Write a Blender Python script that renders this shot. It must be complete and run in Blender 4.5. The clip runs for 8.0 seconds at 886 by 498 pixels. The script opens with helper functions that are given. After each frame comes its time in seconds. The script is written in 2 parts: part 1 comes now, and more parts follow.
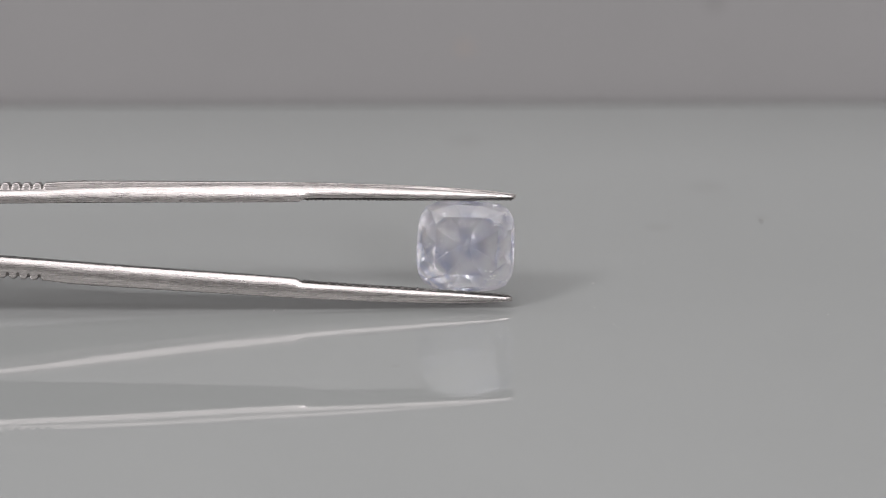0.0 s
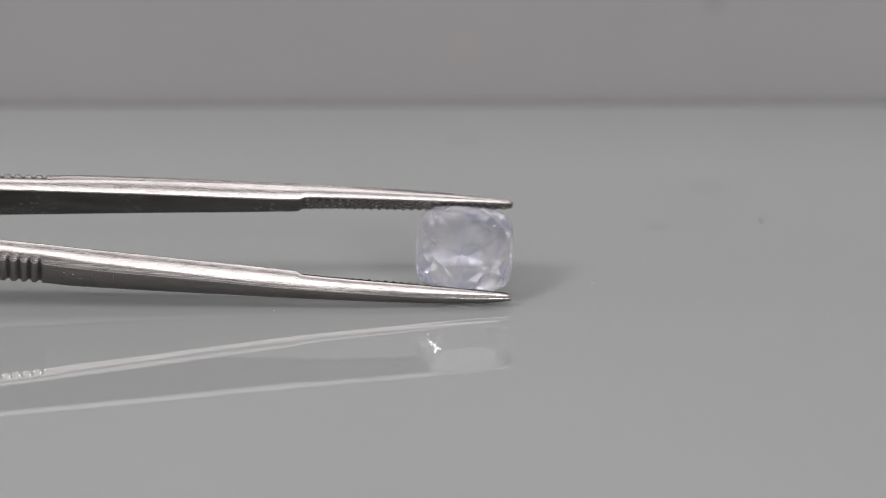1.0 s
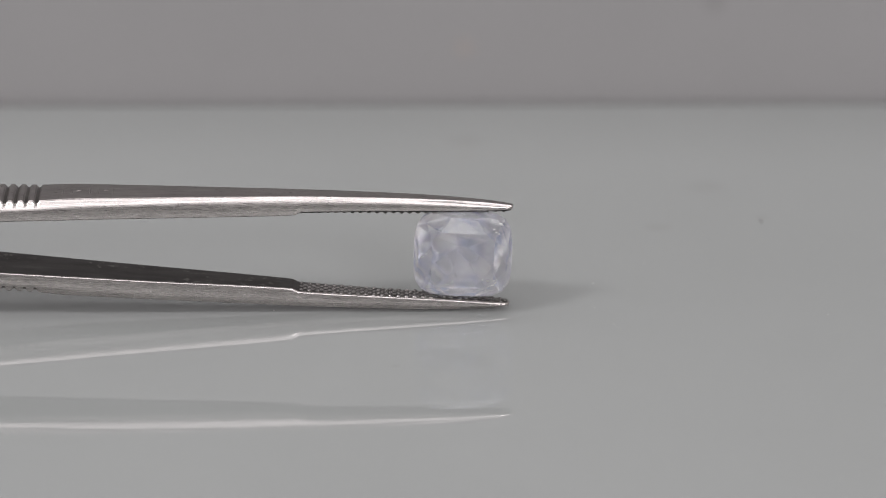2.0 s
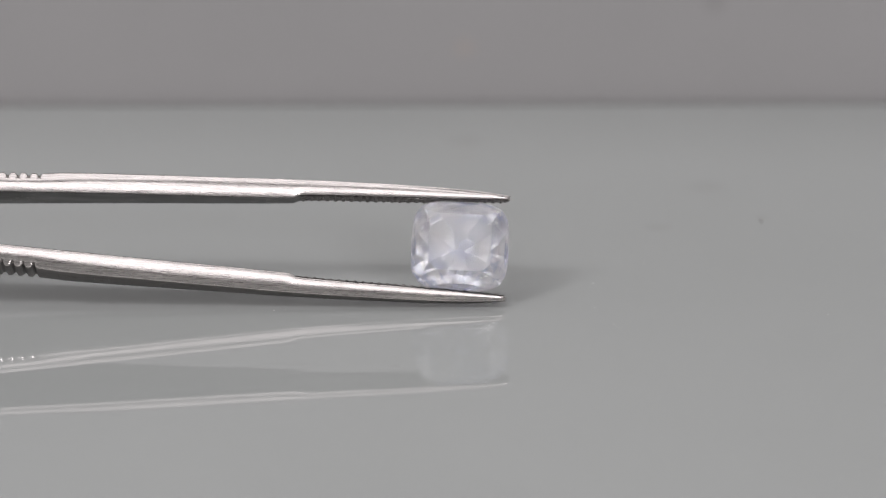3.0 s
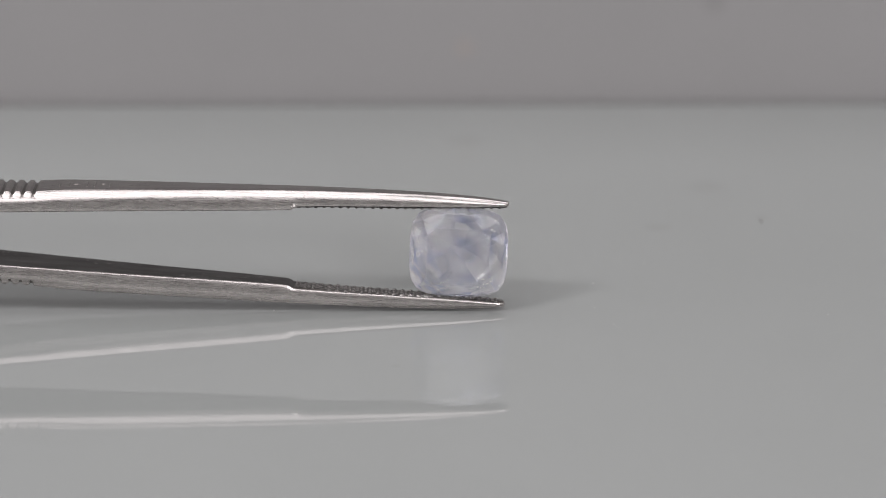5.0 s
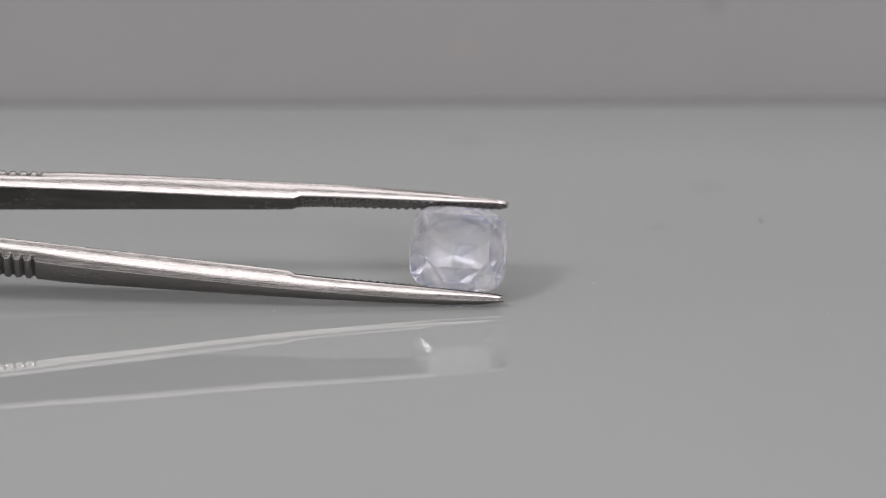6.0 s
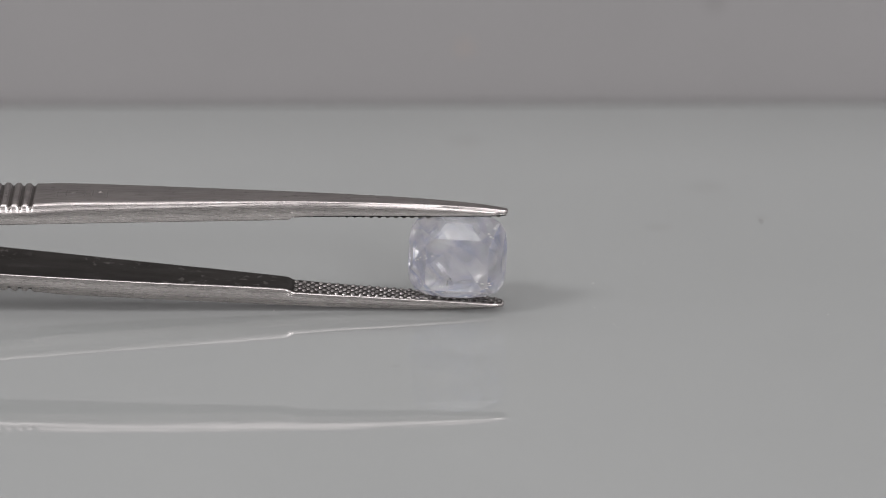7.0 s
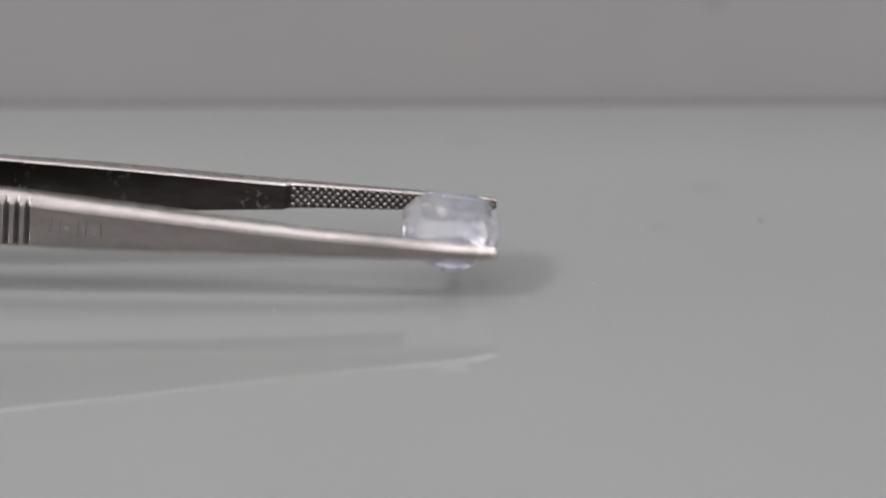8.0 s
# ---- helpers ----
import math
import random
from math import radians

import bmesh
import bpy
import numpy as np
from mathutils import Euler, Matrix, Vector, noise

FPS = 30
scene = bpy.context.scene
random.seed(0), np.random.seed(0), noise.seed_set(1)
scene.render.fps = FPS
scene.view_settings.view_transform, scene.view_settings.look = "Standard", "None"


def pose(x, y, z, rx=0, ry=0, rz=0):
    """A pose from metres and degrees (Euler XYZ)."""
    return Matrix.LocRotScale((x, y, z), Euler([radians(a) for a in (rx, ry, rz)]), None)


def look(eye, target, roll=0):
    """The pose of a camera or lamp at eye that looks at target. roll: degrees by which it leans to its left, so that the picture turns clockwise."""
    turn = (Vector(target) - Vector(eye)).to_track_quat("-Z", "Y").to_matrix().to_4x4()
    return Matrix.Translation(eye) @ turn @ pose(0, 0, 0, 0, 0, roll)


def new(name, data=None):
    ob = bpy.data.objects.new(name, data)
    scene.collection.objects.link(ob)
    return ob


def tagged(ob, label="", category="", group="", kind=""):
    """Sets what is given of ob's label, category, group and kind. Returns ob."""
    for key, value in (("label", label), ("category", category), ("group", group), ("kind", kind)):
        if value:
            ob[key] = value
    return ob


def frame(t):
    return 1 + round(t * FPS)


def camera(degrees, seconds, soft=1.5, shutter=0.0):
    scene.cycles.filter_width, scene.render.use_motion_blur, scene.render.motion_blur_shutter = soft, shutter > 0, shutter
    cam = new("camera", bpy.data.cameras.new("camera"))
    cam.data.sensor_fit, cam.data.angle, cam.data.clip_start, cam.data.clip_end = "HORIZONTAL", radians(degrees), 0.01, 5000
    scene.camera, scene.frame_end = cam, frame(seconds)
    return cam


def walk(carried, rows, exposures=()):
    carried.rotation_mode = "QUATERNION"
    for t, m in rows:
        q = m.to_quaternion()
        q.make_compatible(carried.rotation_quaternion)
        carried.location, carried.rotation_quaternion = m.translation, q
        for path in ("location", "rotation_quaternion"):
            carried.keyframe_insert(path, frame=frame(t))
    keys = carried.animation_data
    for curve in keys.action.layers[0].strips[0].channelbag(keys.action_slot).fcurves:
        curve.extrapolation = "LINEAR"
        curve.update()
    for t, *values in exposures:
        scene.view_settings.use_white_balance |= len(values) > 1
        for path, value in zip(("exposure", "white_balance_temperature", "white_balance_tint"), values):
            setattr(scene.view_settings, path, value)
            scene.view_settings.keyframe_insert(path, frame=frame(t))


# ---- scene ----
MM = 0.001

# the camera: a macro lens on a stand, looking down at the stage
cam = camera(9.0, 8.0, soft=0.8, shutter=0.3)
ELEV, DIST, AIM = 19.091, 498.1, 5.674
EYE = (0.0, -DIST * math.cos(radians(ELEV)) * MM, (AIM + DIST * math.sin(radians(ELEV))) * MM)
VIEW = look(EYE, (0, 0, AIM * MM))
cam.data.dof.use_dof = True
cam.data.dof.focus_distance = 0.4965
cam.data.dof.aperture_fstop = 22.0
walk(cam, [(0.0, VIEW), (8.0, VIEW)], exposures=[(0.0, 0.0), (8.0, 0.0)])

# light: soft studio panels round the stage, nothing outside the added boards
world = bpy.data.worlds.new("world")
scene.world = world
world.use_nodes = True
world.node_tree.nodes["Background"].inputs[0].default_value = (0.8, 0.85, 1.0, 1)
world.node_tree.nodes["Background"].inputs[1].default_value = 0.02


def panel(name, eye, target, sx, sy, watts, colour):
    lamp = bpy.data.lights.new(name, "AREA")
    lamp.shape, lamp.size, lamp.size_y, lamp.energy, lamp.color = "RECTANGLE", sx, sy, watts, colour
    ob = new(name, lamp)
    ob.matrix_basis = look(eye, target)
    return ob


panel("overhead_panel", (0.0, 0.085, 0.42), (0, 0.05, 0), 0.97, 0.25, 1.25, (1.0, 0.98, 1.0))
panel("front_panel", (0.0, -0.48, 0.48), (0, 0, 0), 0.90, 0.42, 2.4, (1.0, 0.98, 1.0))
panel("low_panel", (0.32, -0.68, 0.33), (0, 0, 0), 0.24, 0.13, 2.1, (1.0, 0.98, 1.0))
panel("key_panel", (-0.42, -0.28, 0.50), (0, 0, 0.003), 0.16, 0.13, 2.35, (1.0, 0.98, 1.0))


# ---- materials ----
def material(name):
    m = bpy.data.materials.new(name)
    m.use_nodes = True
    n, l = m.node_tree.nodes, m.node_tree.links
    return m, n, l, n["Principled BSDF"]


def noise_node(n, l, scale, detail=4.0, stretch=(1, 1, 1), rough=0.55, slant=0.0):
    c = n.new("ShaderNodeTexCoord")
    mp = n.new("ShaderNodeMapping")
    mp.inputs["Scale"].default_value = stretch
    mp.inputs["Rotation"].default_value = (0.0, radians(slant), radians(slant))
    t = n.new("ShaderNodeTexNoise")
    t.inputs["Scale"].default_value = scale
    t.inputs["Detail"].default_value = detail
    t.inputs["Roughness"].default_value = rough
    l.new(c.outputs["Object"], mp.inputs["Vector"])
    l.new(mp.outputs["Vector"], t.inputs["Vector"])
    return t


def ramp(n, l, src, stops):
    r = n.new("ShaderNodeValToRGB")
    e = r.color_ramp.elements
    while len(e) < len(stops):
        e.new(0.5)
    for k, (p, c) in enumerate(stops):
        e[k].position, e[k].color = p, (*c, 1)
    l.new(src, r.inputs[0])
    return r


def bump(n, l, src, strength, dist, bsdf):
    b = n.new("ShaderNodeBump")
    b.inputs["Strength"].default_value = strength
    b.inputs["Distance"].default_value = dist
    l.new(src, b.inputs["Height"])
    l.new(b.outputs[0], bsdf.inputs["Normal"])
    return b


def steel(name, dark, light, r0, r1, strength):
    m, n, l, b = material(name)
    grain = noise_node(n, l, 11000, 5, (0.04, 1, 1))
    patch = noise_node(n, l, 900, 4, (0.25, 1, 1))
    col = ramp(n, l, patch.outputs[0], [(0.3, dark), (0.7, light)])
    hair = [noise_node(n, l, scale, 4, (0.025, 1, 1), slant=turn).outputs[0] for scale, turn in ((14000, 3), (9000, -7), (7000, 11))]
    shade = col.outputs[0]
    for k, source in enumerate(hair):
        streak = ramp(n, l, source, [(0.36, (0.89 - 0.03 * (k > 0),) * 3), (0.48, (1.0,) * 3), (0.60, (1.0,) * 3), (0.72, (1.16,) * 3)])
        mul = n.new("ShaderNodeMix")
        mul.data_type, mul.blend_type = "RGBA", "MULTIPLY"
        mul.inputs["Factor"].default_value = 1.0
        l.new(shade, mul.inputs[6])
        l.new(streak.outputs[0], mul.inputs[7])
        shade = mul.outputs[2]
    l.new(mul.outputs[2], b.inputs["Base Color"])
    rr = ramp(n, l, grain.outputs[0], [(0.3, (r0,) * 3), (0.7, (r1,) * 3)])
    l.new(rr.outputs[0], b.inputs["Roughness"])
    b.inputs["Metallic"].default_value = 1.0
    bump(n, l, grain.outputs[0], strength, 0.000008, b)
    return m


STEEL = steel("brushed_steel", (0.54, 0.50, 0.488), (0.61, 0.565, 0.55), 0.23, 0.33, 0.35)
SATIN = steel("satin_steel", (0.285, 0.26, 0.252), (0.355, 0.325, 0.315), 0.26, 0.38, 0.3)
# same steel darkened, shade of the groove floors put into the colour
GROOVE_SHADE = steel("groove_shade_steel", (0.14, 0.127, 0.12), (0.20, 0.183, 0.174), 0.3, 0.42, 0.3)
KNURL = steel("knurled_steel", (0.20, 0.186, 0.18), (0.27, 0.252, 0.245), 0.24, 0.34, 0.2)


def inner_face_material():
    """The dull dark brownish metal of the inner faces, scuffed bright near the pads."""
    m, n, l, b = material("dark_inner_metal")
    patch = noise_node(n, l, 700, 5, (0.3, 1, 1))
    grain = noise_node(n, l, 6000, 4, (0.15, 1, 1))
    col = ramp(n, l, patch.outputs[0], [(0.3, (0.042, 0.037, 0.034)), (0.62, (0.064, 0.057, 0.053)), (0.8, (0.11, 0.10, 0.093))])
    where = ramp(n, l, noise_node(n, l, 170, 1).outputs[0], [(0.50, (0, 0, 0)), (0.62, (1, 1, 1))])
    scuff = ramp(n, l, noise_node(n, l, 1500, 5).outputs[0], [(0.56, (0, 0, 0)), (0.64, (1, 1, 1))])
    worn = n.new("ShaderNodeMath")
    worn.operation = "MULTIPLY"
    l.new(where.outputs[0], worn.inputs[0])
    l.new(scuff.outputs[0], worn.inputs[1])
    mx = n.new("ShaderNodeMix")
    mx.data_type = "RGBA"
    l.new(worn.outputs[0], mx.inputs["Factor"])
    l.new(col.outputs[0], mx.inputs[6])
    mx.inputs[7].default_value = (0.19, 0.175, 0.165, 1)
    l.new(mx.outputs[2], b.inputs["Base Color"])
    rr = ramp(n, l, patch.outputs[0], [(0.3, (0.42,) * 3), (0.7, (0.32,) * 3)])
    l.new(rr.outputs[0], b.inputs["Roughness"])
    b.inputs["Metallic"].default_value = 1.0
    bump(n, l, grain.outputs[0], 0.25, 0.00002, b)
    return m


INNER = inner_face_material()


def stain(n, l, base, centre, radius, colour, amount):
    """Mix a soft round smudge into a base colour."""
    c = n.new("ShaderNodeTexCoord")
    d = n.new("ShaderNodeVectorMath")
    d.operation = "DISTANCE"
    d.inputs[1].default_value = centre
    l.new(c.outputs["Object"], d.inputs[0])
    k = n.new("ShaderNodeMapRange")
    k.interpolation_type = "SMOOTHSTEP"
    k.inputs["From Min"].default_value, k.inputs["From Max"].default_value = radius, radius * 0.2
    k.inputs["To Min"].default_value, k.inputs["To Max"].default_value = 0.0, amount
    l.new(d.outputs["Value"], k.inputs["Value"])
    mx = n.new("ShaderNodeMix")
    mx.data_type = "RGBA"
    l.new(k.outputs[0], mx.inputs["Factor"])
    l.new(base, mx.inputs[6])
    mx.inputs[7].default_value = (*colour, 1)
    return mx.outputs[2]


def table_material():
    m, n, l, b = material("glossy_grey_acrylic")
    fine = noise_node(n, l, 700, 4)
    broad = noise_node(n, l, 14, 3)
    col = ramp(n, l, broad.outputs[0], [(0.3, (0.248, 0.2555, 0.2495)), (0.7, (0.265, 0.2725, 0.2665))])
    shade = col.outputs[0]
    for x, y, r in ((0.0249, 0.0345, 0.0028), (0.0022, 0.0484, 0.0026), (0.0199, 0.0226, 0.0018), (0.0296, 0.0254, 0.0010), (-0.0041, -0.0145, 0.0006)):
        shade = stain(n, l, shade, (x, y, 0), r, (0.17, 0.16, 0.155), 0.14)
    l.new(shade, b.inputs["Base Color"])
    rr = ramp(n, l, fine.outputs[0], [(0.35, (0.002,) * 3), (0.7, (0.009,) * 3)])
    l.new(rr.outputs[0], b.inputs["Roughness"])
    b.inputs["IOR"].default_value = 1.65
    return m


def wall_material(name, a, c, spots=()):
    m, n, l, b = material(name)
    broad = noise_node(n, l, 18, 3)
    fine = noise_node(n, l, 900, 4)
    col = ramp(n, l, broad.outputs[0], [(0.3, a), (0.7, c)])
    shade = col.outputs[0]
    for x, z, r, colour, amount in spots:
        shade = stain(n, l, shade, (x, 0, z), r, colour, amount)
    l.new(shade, b.inputs["Base Color"])
    b.inputs["Roughness"].default_value = 0.75
    bump(n, l, fine.outputs[0], 0.15, 0.0002, b)
    return m


TABLE = table_material()
WALL = wall_material("grey_backdrop_board", (0.234, 0.227, 0.227), (0.255, 0.247, 0.247),
                     ((0.0021, 0.0055, 0.0016, (0.36, 0.26, 0.2), 0.12), (0.0268, 0.0102, 0.0018, (0.17, 0.16, 0.16), 0.3)))
# grey of the unseen enclosing boards, set for the fill they bounce
FILL_BOARD = wall_material("added_fill_board", (0.36, 0.356, 0.352), (0.42, 0.416, 0.412))


def gem_material():
    """Clear crown over a milky, faintly blue-zoned pavilion."""
    m, n, l, b = material("milky_sapphire")
    out = n["Material Output"]
    n.remove(b)
    glass = n.new("ShaderNodeBsdfGlass")
    glass.inputs["IOR"].default_value = 1.76
    glass.inputs["Roughness"].default_value = 0.0
    glass.inputs["Color"].default_value = (0.994, 0.994, 1.0, 1)
    diff = n.new("ShaderNodeBsdfDiffuse")
    trans = n.new("ShaderNodeBsdfTranslucent")
    zone = noise_node(n, l, 300, 2)
    col = ramp(n, l, zone.outputs[0], [(0.38, (0.58, 0.63, 0.98)), (0.47, (0.93, 0.93, 0.995)), (0.54, (0.97, 0.955, 0.985)), (0.64, (0.995, 0.95, 0.91))])
    l.new(col.outputs[0], diff.inputs[0])
    l.new(col.outputs[0], trans.inputs[0])
    milk = n.new("ShaderNodeMixShader")
    milk.inputs[0].default_value = 0.42
    l.new(diff.outputs[0], milk.inputs[1])
    l.new(trans.outputs[0], milk.inputs[2])
    where = n.new("ShaderNodeTexCoord")
    axes = n.new("ShaderNodeSeparateXYZ")
    l.new(where.outputs["Object"], axes.inputs[0])
    deep = n.new("ShaderNodeMapRange")
    deep.inputs["From Min"].default_value, deep.inputs["From Max"].default_value = -0.0012, 0.0015
    deep.inputs["To Min"].default_value, deep.inputs["To Max"].default_value = 0.02, 0.42
    l.new(axes.outputs["Y"], deep.inputs["Value"])
    cloud = ramp(n, l, noise_node(n, l, 330, 1).outputs[0], [(0.36, (0.5,) * 3), (0.66, (1.15,) * 3)])
    amount = n.new("ShaderNodeMath")
    amount.operation = "MULTIPLY"
    l.new(deep.outputs[0], amount.inputs[0])
    l.new(cloud.outputs[0], amount.inputs[1])
    mix = n.new("ShaderNodeMixShader")
    l.new(amount.outputs[0], mix.inputs[0])
    l.new(glass.outputs[0], mix.inputs[1])
    l.new(milk.outputs[0], mix.inputs[2])
    l.new(mix.outputs[0], out.inputs[0])
    return m


def silk_material():
    """Fine white silk inside the stone, half see-through."""
    m, n, l, b = material("sapphire_silk")
    out = n["Material Output"]
    n.remove(b)
    clear = n.new("ShaderNodeBsdfTransparent")
    diff = n.new("ShaderNodeBsdfDiffuse")
    trans = n.new("ShaderNodeBsdfTranslucent")
    tint = ramp(n, l, noise_node(n, l, 420, 2).outputs[0], [(0.38, (0.74, 0.78, 0.98)), (0.52, (0.97, 0.97, 0.99)), (0.62, (1.0, 0.94, 0.88))])
    l.new(tint.outputs[0], diff.inputs[0])
    l.new(tint.outputs[0], trans.inputs[0])
    soft = n.new("ShaderNodeMixShader")
    soft.inputs[0].default_value = 0.5
    l.new(diff.outputs[0], soft.inputs[1])
    l.new(trans.outputs[0], soft.inputs[2])
    dense = ramp(n, l, noise_node(n, l, 560, 3).outputs[0], [(0.36, (0.02,) * 3), (0.7, (0.25,) * 3)])
    mix = n.new("ShaderNodeMixShader")
    l.new(dense.outputs[0], mix.inputs[0])
    l.new(clear.outputs[0], mix.inputs[1])
    l.new(soft.outputs[0], mix.inputs[2])
    l.new(mix.outputs[0], out.inputs[0])
    return m


GEM = gem_material()
SILK = silk_material()


def plain(name, c, rough=0.6):
    m, n, l, b = material(name)
    t = noise_node(n, l, 3000, 3)
    k = ramp(n, l, t.outputs[0], [(0.3, tuple(v * 0.8 for v in c)), (0.7, c)])
    l.new(k.outputs[0], b.inputs["Base Color"])
    b.inputs["Roughness"].default_value = rough
    return m


JOINT = plain("dark_joint", (0.19, 0.184, 0.184))
DARK = plain("dark_mineral", (0.03, 0.025, 0.03))
FEATHER = plain("white_feather", (0.93, 0.91, 0.88), 0.2)
PALE, SOOT = plain("pale_fibre", (0.52, 0.51, 0.48)), plain("dark_grit", (0.10, 0.09, 0.09))


# ---- mesh helpers ----
def finish(bm, name, mat, sharp=None):
    bmesh.ops.recalc_face_normals(bm, faces=bm.faces)
    if sharp is not None:
        for f in bm.faces:
            f.smooth = True
        for e in bm.edges:
            if len(e.link_faces) == 2 and e.calc_face_angle(0) > radians(sharp):
                e.smooth = False
    me = bpy.data.meshes.new(name)
    bm.to_mesh(me)
    bm.free()
    me.materials.append(mat)
    return me


def part(name, bm, mat, parent, label="", sharp=None):
    ob = new(name, finish(bm, name, mat, sharp))
    ob.parent = parent
    if label:
        tagged(ob, label)
    return ob


def box(bm, x0, x1, y0, y1, z0, z1):
    v = [bm.verts.new((x, y, z)) for x in (x0, x1) for y in (y0, y1) for z in (z0, z1)]
    for q in ((0, 1, 3, 2), (4, 6, 7, 5), (0, 4, 5, 1), (2, 3, 7, 6), (0, 2, 6, 4), (1, 5, 7, 3)):
        bm.faces.new([v[i] for i in q])


def slab(name, dims, mat, label, category):
    bm = bmesh.new()
    box(bm, *dims)
    return tagged(new(name, finish(bm, name, mat)), label, category, kind="structure")


# ---- the stage and the boards added round it ----
BACK, REAR = 0.0613, 0.45
slab("table_top", (-0.5, 0.5, -0.9, REAR, -0.012, 0.0), TABLE, "glossy pale grey acrylic sheet used as a photo table", "table top")
backdrop = slab("backdrop", (-0.45, 0.45, 0.0, 0.003, 0.0, 0.05), WALL, "low matt grey backdrop board standing on the glossy sheet", "backdrop")
backdrop.matrix_basis = pose(0, BACK, 0.0, 0, 0, 0.5)
slab("baseboard", (-0.45, 0.45, BACK - 0.0016, BACK - 0.0006, 0.0, 0.00026), JOINT, "thin dark joint strip along the foot of the backdrop", "trim").matrix_basis = pose(0, 0, 0, 0, 0, 0.5)
# unseen enclosure, added to bounce fill light and show in reflections
slab("wall_north", (-0.51, 0.51, REAR, REAR + 0.01, -0.012, 0.7), FILL_BOARD, "plain grey board added out of view at the rear for fill light", "wall")
slab("wall_west", (-0.51, -0.5, -0.9, REAR, -0.012, 0.7), FILL_BOARD, "plain grey board added out of view at the side for fill light", "wall")
slab("wall_east", (0.5, 0.51, -0.9, REAR, -0.012, 0.7), FILL_BOARD, "plain grey board added out of view at the side for fill light", "wall")
slab("wall_south", (-0.51, 0.51, -0.91, -0.9, -0.012, 0.7), FILL_BOARD, "plain grey board added behind the camera for fill light", "wall")
slab("ceiling", (-0.51, 0.51, -0.91, REAR + 0.01, 0.7, 0.71), FILL_BOARD, "plain grey board added overhead out of view for fill light", "ceiling")


# ---- tweezers ----
def curve(pairs):
    xs, ys = zip(*pairs)
    xs, ys = np.array(xs, float), np.array(ys, float)
    k = np.diff(ys) / np.diff(xs)
    m = np.zeros(len(xs))
    m[0], m[-1] = k[0], k[-1]
    for i in range(1, len(xs) - 1):
        if k[i - 1] * k[i] > 0:
            m[i] = 2 / (1 / k[i - 1] + 1 / k[i])

    def at(d):
        i = int(np.clip(np.searchsorted(xs, d) - 1, 0, len(xs) - 2))
        h = xs[i + 1] - xs[i]
        u = min(1.0, max(0.0, (d - xs[i]) / h))
        return float((1 + 2 * u) * (1 - u) ** 2 * ys[i] + u * (1 - u) ** 2 * h * m[i] + u * u * (3 - 2 * u) * ys[i + 1] + u * u * (u - 1) * h * m[i + 1])
    return at


# distances d from the tips, in millimetres
INNER_AT = curve([(0, 4.33), (5.3, 4.10), (10.4, 3.94), (18.8, 3.64), (19.0, 3.54), (19.3, 3.42), (19.8, 3.38), (33, 2.88), (45, 2.37),
                  (60, 1.75), (80, 1.0), (100, 0.35), (112, 0.0), (125, 0.0)])
OUTER_AT = curve([(0, 4.74), (1, 4.86), (2.5, 5.0), (5.3, 5.13), (8, 5.19), (10.4, 5.21), (15, 5.19), (18.8, 5.14), (25, 4.98), (33, 4.75),
                  (39.3, 4.53), (41.2, 4.36), (45, 4.22), (60, 3.62), (80, 2.95), (100, 2.3), (112, 1.8), (125, 1.3)])
HALF_BASE = curve([(0, 0.2), (0.12, 0.4), (0.4, 0.54), (1.2, 0.66), (3, 0.75), (10.4, 1.0), (19, 1.32), (33, 2.13), (45, 2.76), (60, 3.45), (80, 4.4),
                   (112, 4.6), (125, 4.4)])
HALF_OUT = curve([(0, 0.1), (0.12, 0.2), (0.4, 0.26), (1.2, 0.32), (3, 0.4), (10.4, 0.68), (19, 0.98), (33, 1.68), (45, 2.2), (60, 2.8), (80, 3.6),
                  (112, 4.1), (125, 3.9)])
SHOULDER = curve([(0, 0.7), (10, 0.8), (19, 0.82), (26, 0.74), (36, 0.6), (45, 0.5), (125, 0.5)])
LEAN = curve([(0, 0.10), (15, 0.11), (26, 0.06), (38, 0.0), (46, -0.04), (125, -0.04)])
BULGE = curve([(0, 0.05), (1.5, 0.11), (18, 0.12), (26, 0.06), (36, 0.0), (125, 0.0)])
UNCUT = curve([(0, 4.3), (10.4, 3.86), (19.3, 3.42), (125, 3.42)])


def ridge_at(d):
    i = min(INNER_AT(d), UNCUT(d))
    return i + SHOULDER(d) * (OUTER_AT(d) - i)


def WIDEST(d):
    return HALF_BASE(d) - LEAN(d) * (ridge_at(d) - min(INNER_AT(d), UNCUT(d)))


def HALF_IN(d):
    return WIDEST(d) + LEAN(d) * max(0.0, ridge_at(d) - INNER_AT(d))


GROOVE_START, GROOVE_STEP, GROOVES = 41.9, 0.93, 22


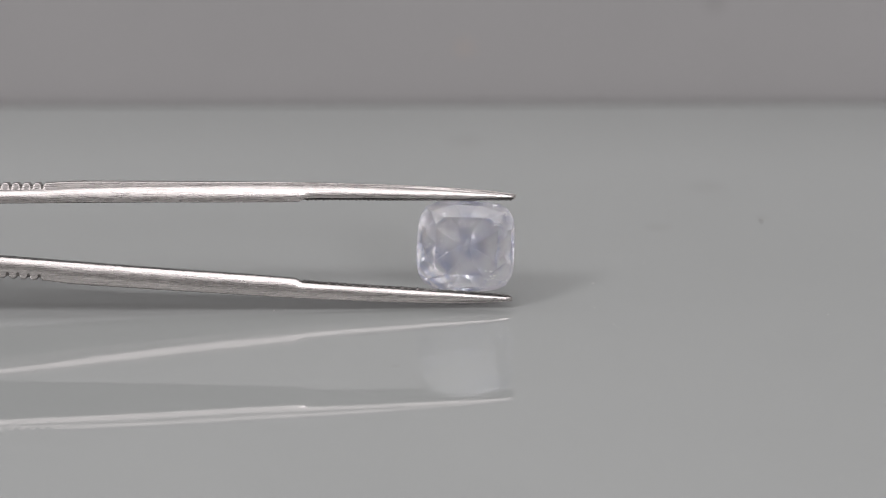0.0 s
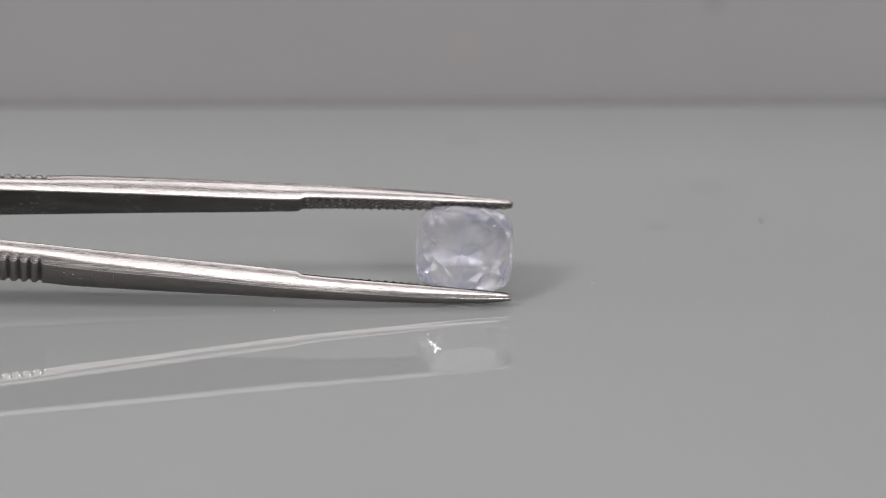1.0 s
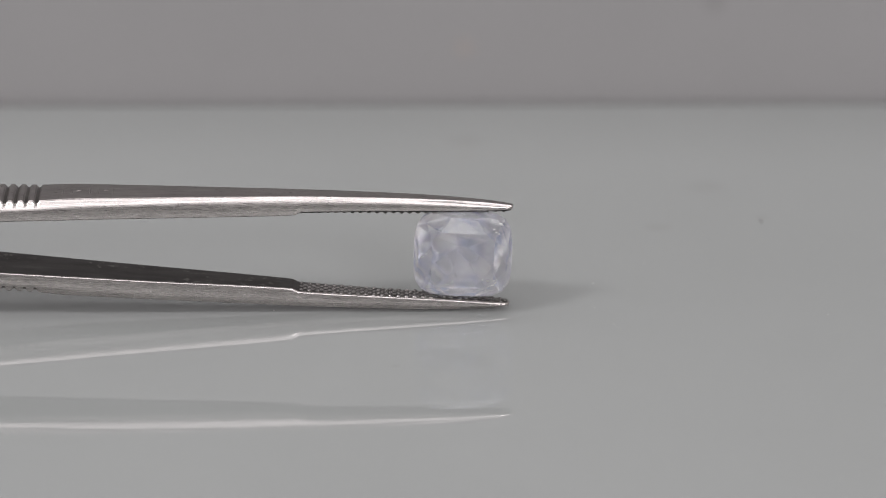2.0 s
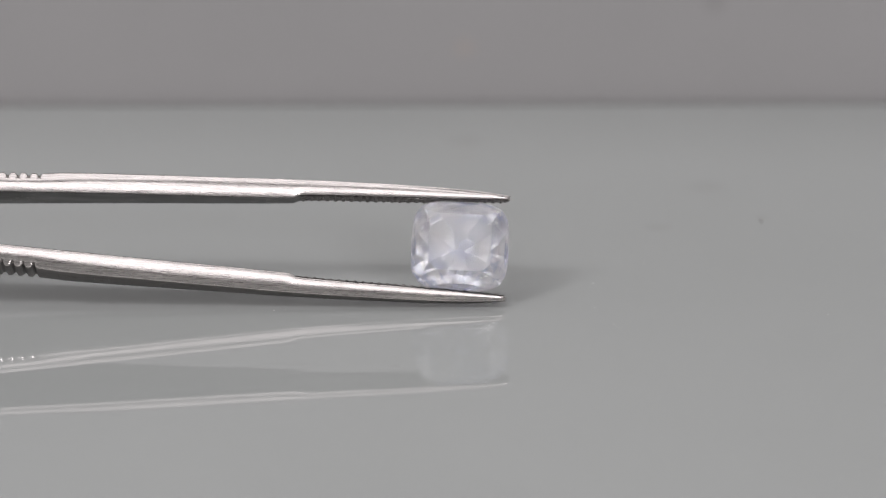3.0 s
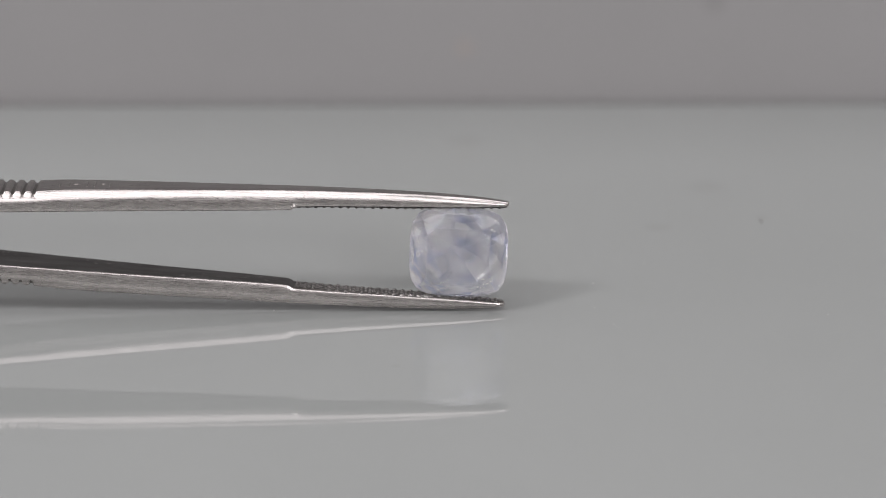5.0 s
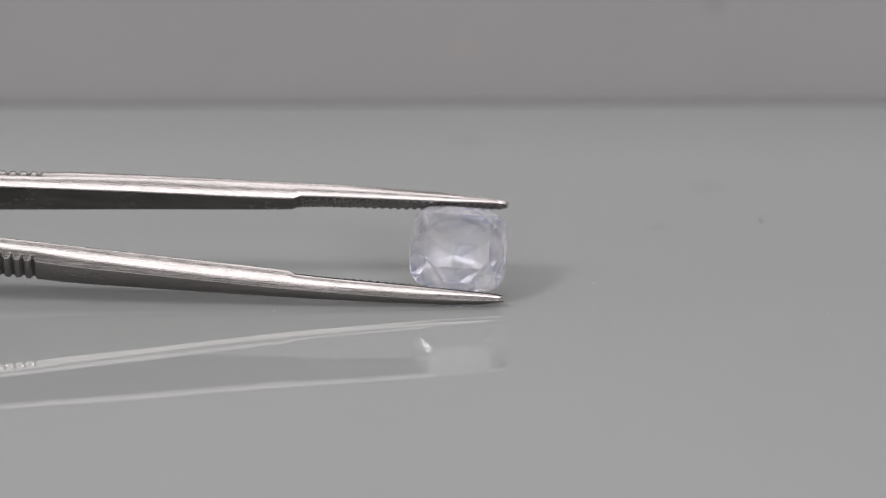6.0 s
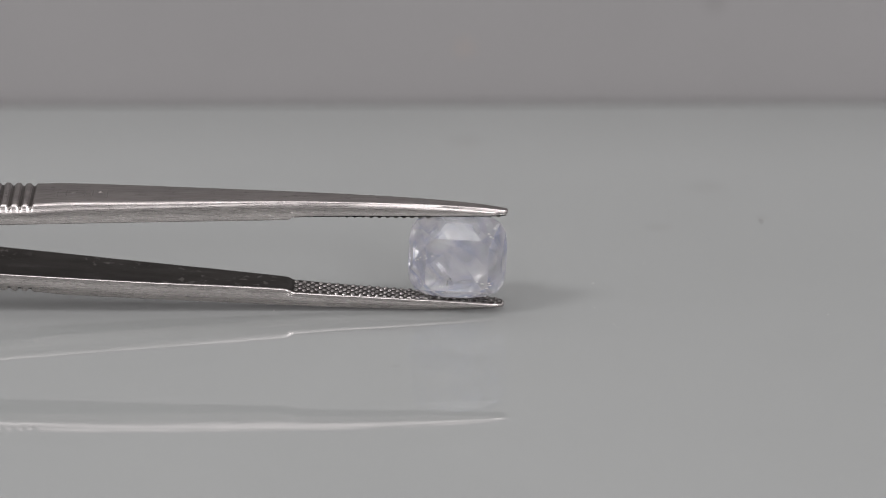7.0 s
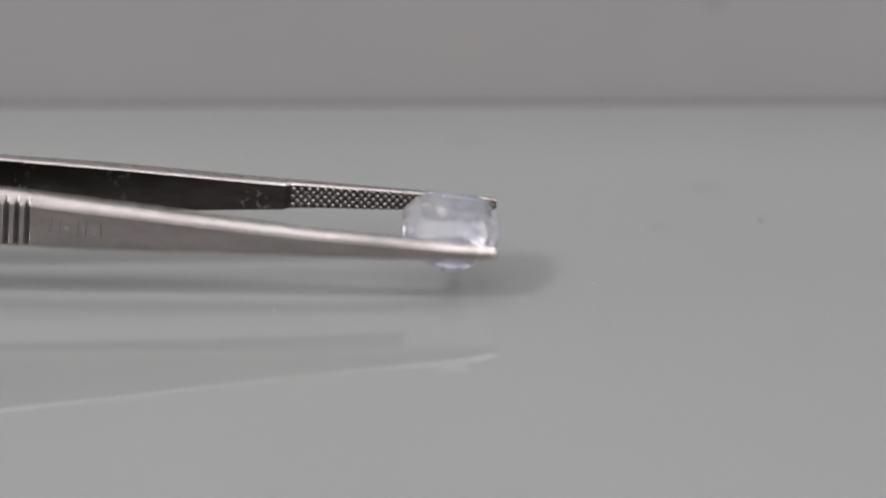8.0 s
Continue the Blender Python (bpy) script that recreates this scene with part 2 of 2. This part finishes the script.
def arm_mesh(sign):
    stations = [0, 0.05, 0.12, 0.25, 0.4, 0.8, 1.2, 2, 3, 4, 5.3, 6.5, 8, 9, 10.4, 12, 13.5, 15, 17, 18.3, 18.65, 18.85, 18.95, 19.05, 19.2, 19.3, 19.8,
                21, 23, 25, 27, 29, 31, 33, 35, 37, 39.3, 40.2, 41.2]
    depth = {d: 0.0 for d in stations}
    for k in range(GROOVES):
        c = GROOVE_START + k * GROOVE_STEP
        for off, h in ((-0.34, 0.0), (-0.26, 0.03), (-0.13, 0.2), (0.0, 0.27), (0.13, 0.2), (0.26, 0.03), (0.34, 0.0), (0.46, 0.0)):
            depth[c + off] = h
    for d in range(64, 126, 3):
        depth[float(d)] = 0.0
    depth[125.0] = 0.0
    bm = bmesh.new()
    rings, deep = [], []
    for d in sorted(depth):
        i, o, wi, wo, g = INNER_AT(d), OUTER_AT(d), HALF_IN(d), HALF_OUT(d), depth[d]
        if d < 18.7:
            i += 0.06
        ridge, wr = ridge_at(d), WIDEST(d)
        b = min(0.2, 0.45 * (wr - wo), 0.3 * (o - ridge))
        low = max(ridge, i + 0.05)
        k = (low - ridge) / (o - 1.4 * b - ridge)
        wl = wr + (wo + b - wr) * k
        u = 0.5
        e = min(0.11, 0.3 * wi)
        half = [(wi - e, i)]
        for turn in (24, 38, 52, 66):
            half.append((half[-1][0] + e / 2.725 * math.cos(radians(turn)), half[-1][1] + e / 2.725 * math.sin(radians(turn))))
        crest, ends = Vector((wl, max(low, i + e))), (Vector(half[-1]), Vector((wo + b, o - 1.4 * b)))
        side = crest - ends[0]
        half.append(tuple(ends[0] + side * 0.5 + Vector((side.y, -side.x)) * BULGE(d)))
        for end in (Vector(half[-1]), ends[1]):
            run = (end - crest).length
            half.append(tuple(crest + (end - crest) * (min(0.3 * run, 0.24) / run if run > 1e-6 else 0.0)))
        half += [(wl + (wo + b - wl) * u, low + (o - 1.4 * b - low) * u), (wo + b, o - 1.4 * b - g),
                (wo + 0.72 * b, o - 0.62 * b - g), (wo + 0.25 * b, o - 0.16 * b - g), (wo - 0.35 * b, o - g)]
        deep.append(g)
        loop = half + [(-w, s) for w, s in reversed(half)]
        rings.append([bm.verts.new((-d * MM, w * MM, sign * s * MM)) for w, s in loop])
    n = len(rings[0])
    for a, c, ga, gc in zip(rings, rings[1:], deep, deep[1:]):
        for k in range(n):
            f = bm.faces.new((a[k], a[(k + 1) % n], c[(k + 1) % n], c[k]))
            # deepest groove faces take the darker steel as painted shade
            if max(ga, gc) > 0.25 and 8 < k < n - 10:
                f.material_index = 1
            elif n // 2 - 3 < k < n // 2 + 1:
                f.material_index = 2
    bm.faces.new(rings[0])
    bm.faces.new(rings[-1])
    return bm


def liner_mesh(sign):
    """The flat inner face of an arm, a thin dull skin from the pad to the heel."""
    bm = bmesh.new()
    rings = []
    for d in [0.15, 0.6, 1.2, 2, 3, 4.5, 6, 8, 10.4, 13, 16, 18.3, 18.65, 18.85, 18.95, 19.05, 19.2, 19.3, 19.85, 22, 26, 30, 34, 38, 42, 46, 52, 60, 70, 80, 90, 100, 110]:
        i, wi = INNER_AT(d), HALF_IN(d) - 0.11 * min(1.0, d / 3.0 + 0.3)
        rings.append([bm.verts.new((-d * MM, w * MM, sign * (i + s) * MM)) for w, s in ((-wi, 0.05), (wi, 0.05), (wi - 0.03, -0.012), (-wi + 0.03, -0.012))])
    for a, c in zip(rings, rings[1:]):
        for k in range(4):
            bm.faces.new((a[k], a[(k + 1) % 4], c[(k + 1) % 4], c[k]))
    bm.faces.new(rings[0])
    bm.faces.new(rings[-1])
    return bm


def knurl_mesh(sign):
    """Staggered rows of small domed studs across the gripping pad."""
    bm = bmesh.new()
    pitch, row, tall = 0.72, 0.40, 0.17
    col = 0
    d = 0.45
    while d < 18.5:
        base, w = INNER_AT(d) + 0.02, HALF_IN(d) + 0.005
        rows = int(2 * w / row) + 1
        for k in range(-rows, rows + 1):
            y = k * row
            if (k + col) % 2 or abs(y) > w - 0.08:
                continue
            top, a, c = tall * random.uniform(0.85, 1.05), 0.38 * pitch, 0.72 * row
            low, high = max(-w, y - c), min(w, y + c)
            tiers = []
            for size, up in ((1.0, -0.02), (0.72, 0.5 * top), (0.42, 0.86 * top), (0.18, top)):
                tiers.append([])
                for j in range(8):
                    u, v = math.cos(j * math.pi / 4), math.sin(j * math.pi / 4)
                    q = y + size * v * ((high - y) if v > 0 else (y - low))
                    tiers[-1].append(bm.verts.new(((-d + size * a * u) * MM, q * MM, sign * (base - up) * MM)))
            for lower, upper in zip(tiers, tiers[1:]):
                for j in range(8):
                    bm.faces.new((lower[j], lower[(j + 1) % 8], upper[(j + 1) % 8], upper[j]))
            bm.faces.new(tiers[-1])
        d += pitch / 2
        col += 1
    return bm


def mark_mesh(d, w0, w1, wide, sign):
    """A low ridged stroke, the burr of a stamped letter."""
    o = OUTER_AT(d)
    bm = bmesh.new()
    a, c = wide / 2, 0.25 * wide / 2
    low = [bm.verts.new(((-d + x) * MM, y * MM, sign * (OUTER_AT(d - x) - 0.01) * MM)) for x, y in ((-a, w0), (a, w0), (a, w1), (-a, w1))]
    top = [bm.verts.new(((-d + x) * MM, y * MM, sign * (OUTER_AT(d - x) + 0.05) * MM)) for x, y in ((-c, w0 + c), (c, w0 + c), (c, w1 - c), (-c, w1 - c))]
    for k in range(4):
        bm.faces.new((low[k], low[(k + 1) % 4], top[(k + 1) % 4], top[k]))
    bm.faces.new(low)
    bm.faces.new(top)
    return bm


def build_tweezers():
    t = tagged(new("tweezers"), "brushed steel gem tweezers with knurled tips gripping a stone", "tweezers")
    for sign in (1, -1):
        arm = part("arm", arm_mesh(sign), STEEL, t, sharp=30)
        arm.data.materials.append(GROOVE_SHADE)
        arm.data.materials.append(SATIN)
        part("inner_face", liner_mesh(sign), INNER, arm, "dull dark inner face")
        tagged(part("knurled_pad", knurl_mesh(sign), KNURL, arm, "knurled gripping pad", sharp=60), kind="stuff")
        for k, (d, w0, w1, wide) in enumerate(((39.7, -0.9, 0.4, 0.16), (38.9, -0.8, 0.5, 0.18), (38.3, -0.1, 0.25, 0.7), (37.3, -0.8, 0.6, 0.18), (36.6, -0.85, 0.6, 0.18),
                                              (35.9, 0.1, 0.4, 0.5), (35.3, -0.9, 0.5, 0.16))):
            part("engraved_mark", mark_mesh(d, w0, w1, wide, sign), SATIN, arm)
    return t


# ---- the stone ----
GX, GA, GB = -4.26, 4.34, 4.0


def cushion(a, r, power=4.0):
    c, s = math.cos(a), math.sin(a)
    k = (abs(c) ** power + abs(s) ** power) ** (-1 / power)
    return r * k * c * GA, r * k * s * GB


def build_gem():
    bm = bmesh.new()
    pts = []

    def ring(n, r, h, turn=0.0, power=4.0, jitter=0.0):
        for k in range(n):
            x, z = cushion(2 * math.pi * (k + turn) / n, r * (1 + random.uniform(-jitter, jitter)), power)
            pts.append((GX + x, -h, z))
    # crown: eight-sided table with four long edges, trapezoid mains and corner kites
    for h, spots in ((2.0, ((0.64, 0.47), (0.47, 0.64))), (1.08, ((0.915, 0.26), (0.26, 0.915), (0.76, 0.76)))):
        for sx in (-1, 1):
            for sz in (-1, 1):
                for x, z in spots:
                    pts.append((GX + sx * x * GA * random.uniform(0.985, 1.0), -h, sz * z * GB * random.uniform(0.985, 1.0)))
    ring(32, 1.0, 0.22)
    ring(32, 1.0, -0.18)
    ring(16, 0.945, -1.25, 0.5, 3.4, 0.008)
    ring(12, 0.73, -2.5, 0.0, 2.9, 0.015)
    ring(8, 0.40, -3.75, 0.5, 2.4, 0.03)
    pts.extend([(GX - 0.4, 4.8, 0.05), (GX + 0.35, 4.8, -0.05)])
    vs = [bm.verts.new((x * MM, y * MM, z * MM)) for x, y, z in pts]
    bmesh.ops.convex_hull(bm, input=vs)
    bmesh.ops.dissolve_limit(bm, angle_limit=radians(1.0), verts=bm.verts, edges=bm.edges)
    g = tagged(new("gemstone", finish(bm, "gemstone", GEM)), "milky pale lavender cushion-cut sapphire held between tweezer tips", "gemstone")
    cloud = bmesh.new()
    bmesh.ops.create_icosphere(cloud, subdivisions=4, radius=1.0)
    for v in cloud.verts:
        n = noise.noise(v.co * 1.7)
        v.co *= 1 + 0.16 * n
        v.co = Vector((GX + v.co.x * 3.0, 0.35 + v.co.y * (1.5 if v.co.y < 0 else 2.1), v.co.z * 2.8)) * MM
    part("silk_cloud", cloud, SILK, g, "whitish silk cloud inside the stone", sharp=180)
    for x, z, h, r in ((-0.55, -1.6, 0.9, 0.09), (-0.75, -1.95, 0.7, 0.06), (-0.4, -2.0, 0.5, 0.05), (-2.4, 0.6, 0.3, 0.06)):
        b2 = bmesh.new()
        bmesh.ops.create_icosphere(b2, subdivisions=1, radius=r * MM, matrix=Matrix.Translation(((GX + x) * MM, -h * MM, z * MM)))
        for v in b2.verts:
            v.co += Vector([random.uniform(-0.3, 0.3) * r * MM for _ in range(3)])
        part("inclusion", b2, DARK, g, "dark mineral inclusion")
    # clusters of feather-like fractures: x, z and depth of the middle, spread, number
    for x, z, h, spread, count in ((-2.7, 0.5, 0.3, 0.4, 5), (-0.9, -2.2, 0.3, 0.5, 6), (2.2, -2.0, 0.0, 0.5, 3), (2.3, 2.2, 0.2, 0.4, 3), (-3.1, -0.8, 0.0, 0.4, 3)):
        for _ in range(count):
            r, tilt = random.uniform(0.06, 0.19), random.uniform(-80, 80)
            spot = Vector((GX + x + random.gauss(0, spread), -h - random.uniform(-0.4, 0.2), z + random.gauss(0, spread)))
            if abs(spot.x - GX) > 3.6 or abs(spot.z) > 3.3:
                continue
            b2 = bmesh.new()
            m = Matrix.Translation(spot * MM) @ Matrix.Rotation(radians(tilt), 4, "Y") @ Matrix.Rotation(radians(60 + tilt * 0.5), 4, "X")
            bmesh.ops.create_icosphere(b2, subdivisions=1, radius=r * MM, matrix=m @ Matrix.Diagonal((1.0, 0.5, 0.06, 1)))
            for v in b2.verts:
                v.co += Vector([random.uniform(-0.2, 0.2) * r * MM for _ in range(3)])
            part("feather", b2, FEATHER, g, "pale feather-like fracture")
    return g


# ---- dust ----
def build_speck(x, y, size, mat, label):
    bm = bmesh.new()
    bmesh.ops.create_icosphere(bm, subdivisions=1, radius=size * MM)
    for v in bm.verts:
        v.co = Vector((v.co.x * random.uniform(0.6, 1.6), v.co.y * random.uniform(0.6, 1.3), v.co.z * random.uniform(0.3, 0.5)))
    low = min(v.co.z for v in bm.verts)
    for v in bm.verts:
        v.co.z -= low
    ob = new("dust_speck", finish(bm, "dust_speck", mat))
    ob.matrix_basis = pose(x * MM, y * MM, 0.0, 0, 0, random.uniform(0, 180))
    return tagged(ob, label, "dust", group="dust on the glossy sheet")


for x, y, size in ((-15.0, -0.3, 0.10), (-14.0, -0.0, 0.06), (15.1, -4.0, 0.09), (15.5, -4.7, 0.05), (13.5, 0.4, 0.08), (13.5, 6.9, 0.07), (9.4, 4.5, 0.05), (34.1, -1.4, 0.09), (32.5, -40.8, 0.06), (18.3, 12.6, 0.06)):
    build_speck(x, y, size * 0.75, PALE, "tiny pale dust speck lying on the glossy sheet")
build_speck(29.5, 24.1, 0.16, SOOT, "tiny dark grit speck lying on the glossy sheet")

tweezers = build_tweezers()
gemstone = build_gem()

# seconds, the point between the tips in millimetres, yaw, pitch and roll in degrees
GRIP = (
    (0.00, 6.28, 2.05, 5.10, 0.97, 2.47, -17.8),
    (0.20, 6.32, 2.44, 4.97, 1.03, 2.57, -22.0),
    (0.50, 6.35, 3.24, 4.62, 1.36, 2.87, -31.1),
    (0.80, 6.25, 3.58, 4.39, 1.43, 3.14, -37.0),
    (1.00, 6.17, 3.90, 4.13, 1.64, 3.42, -42.3),
    (1.20, 6.17, 3.41, 4.40, 1.38, 3.14, -37.0),
    (1.50, 6.15, 2.50, 4.78, 1.03, 2.73, -27.4),
    (1.70, 6.12, 1.28, 5.13, 0.33, 2.31, -14.0),
    (2.25, 5.92, -0.61, 5.18, -0.28, 2.01, 5.0),
    (2.80, 5.85, 2.18, 4.95, -1.04, 2.42, -22.0),
    (3.00, 5.77, 2.94, 4.68, -0.95, 2.70, -30.2),
    (3.20, 5.79, 3.26, 4.53, -0.83, 2.88, -34.0),
    (3.50, 5.83, 3.71, 4.27, -0.58, 3.18, -39.6),
    (3.80, 5.74, 2.56, 4.80, -1.46, 2.64, -27.0),
    (4.00, 5.64, 1.97, 4.97, -1.75, 2.44, -21.0),
    (4.20, 5.63, 0.75, 5.17, -1.78, 2.18, -9.0),
    (4.50, 5.57, -0.49, 5.18, -1.39, 2.09, 2.0),
    (4.70, 5.57, -0.80, 5.15, -1.35, 2.07, 5.0),
    (5.20, 5.67, 1.49, 5.04, -1.61, 2.36, -17.0),
    (5.80, 5.62, 3.46, 4.23, -0.68, 3.17, -39.0),
    (6.00, 5.62, 3.60, 4.15, -0.61, 3.23, -40.5),
    (6.20, 5.69, 2.65, 4.71, -1.42, 2.85, -29.0),
    (6.40, 5.70, 1.38, 5.12, -1.96, 2.55, -15.0),
    (6.50, 5.69, 1.08, 5.18, -2.02, 2.55, -11.9),
    (6.80, 5.58, -0.69, 5.17, -1.55, 2.21, 6.0),
    (7.00, 5.54, -0.78, 5.14, -1.34, 2.12, 7.3),
    (7.20, 5.56, -0.67, 5.15, -1.23, 2.10, 6.0),
    (7.40, 5.63, 1.37, 5.11, -1.27, 2.32, -14.0),
    (7.50, 5.62, 2.10, 4.93, -0.99, 2.53, -22.0),
    (7.60, 5.59, 2.92, 4.61, -0.48, 2.86, -31.3),
    (7.80, 5.01, 3.83, 4.05, -0.33, 3.78, -42.9),
    (7.90, 4.87, 4.41, 3.95, -0.06, 3.97, -49.0),
    (8.00, 4.92, 6.05, 5.44, 0.69, 3.87, -79.0),
)


def motions():
    rows = [(t, pose(x * MM, y * MM, z * MM, roll, pitch, yaw)) for t, x, y, z, yaw, pitch, roll in GRIP]
    walk(tweezers, rows)
    walk(gemstone, rows)


motions()
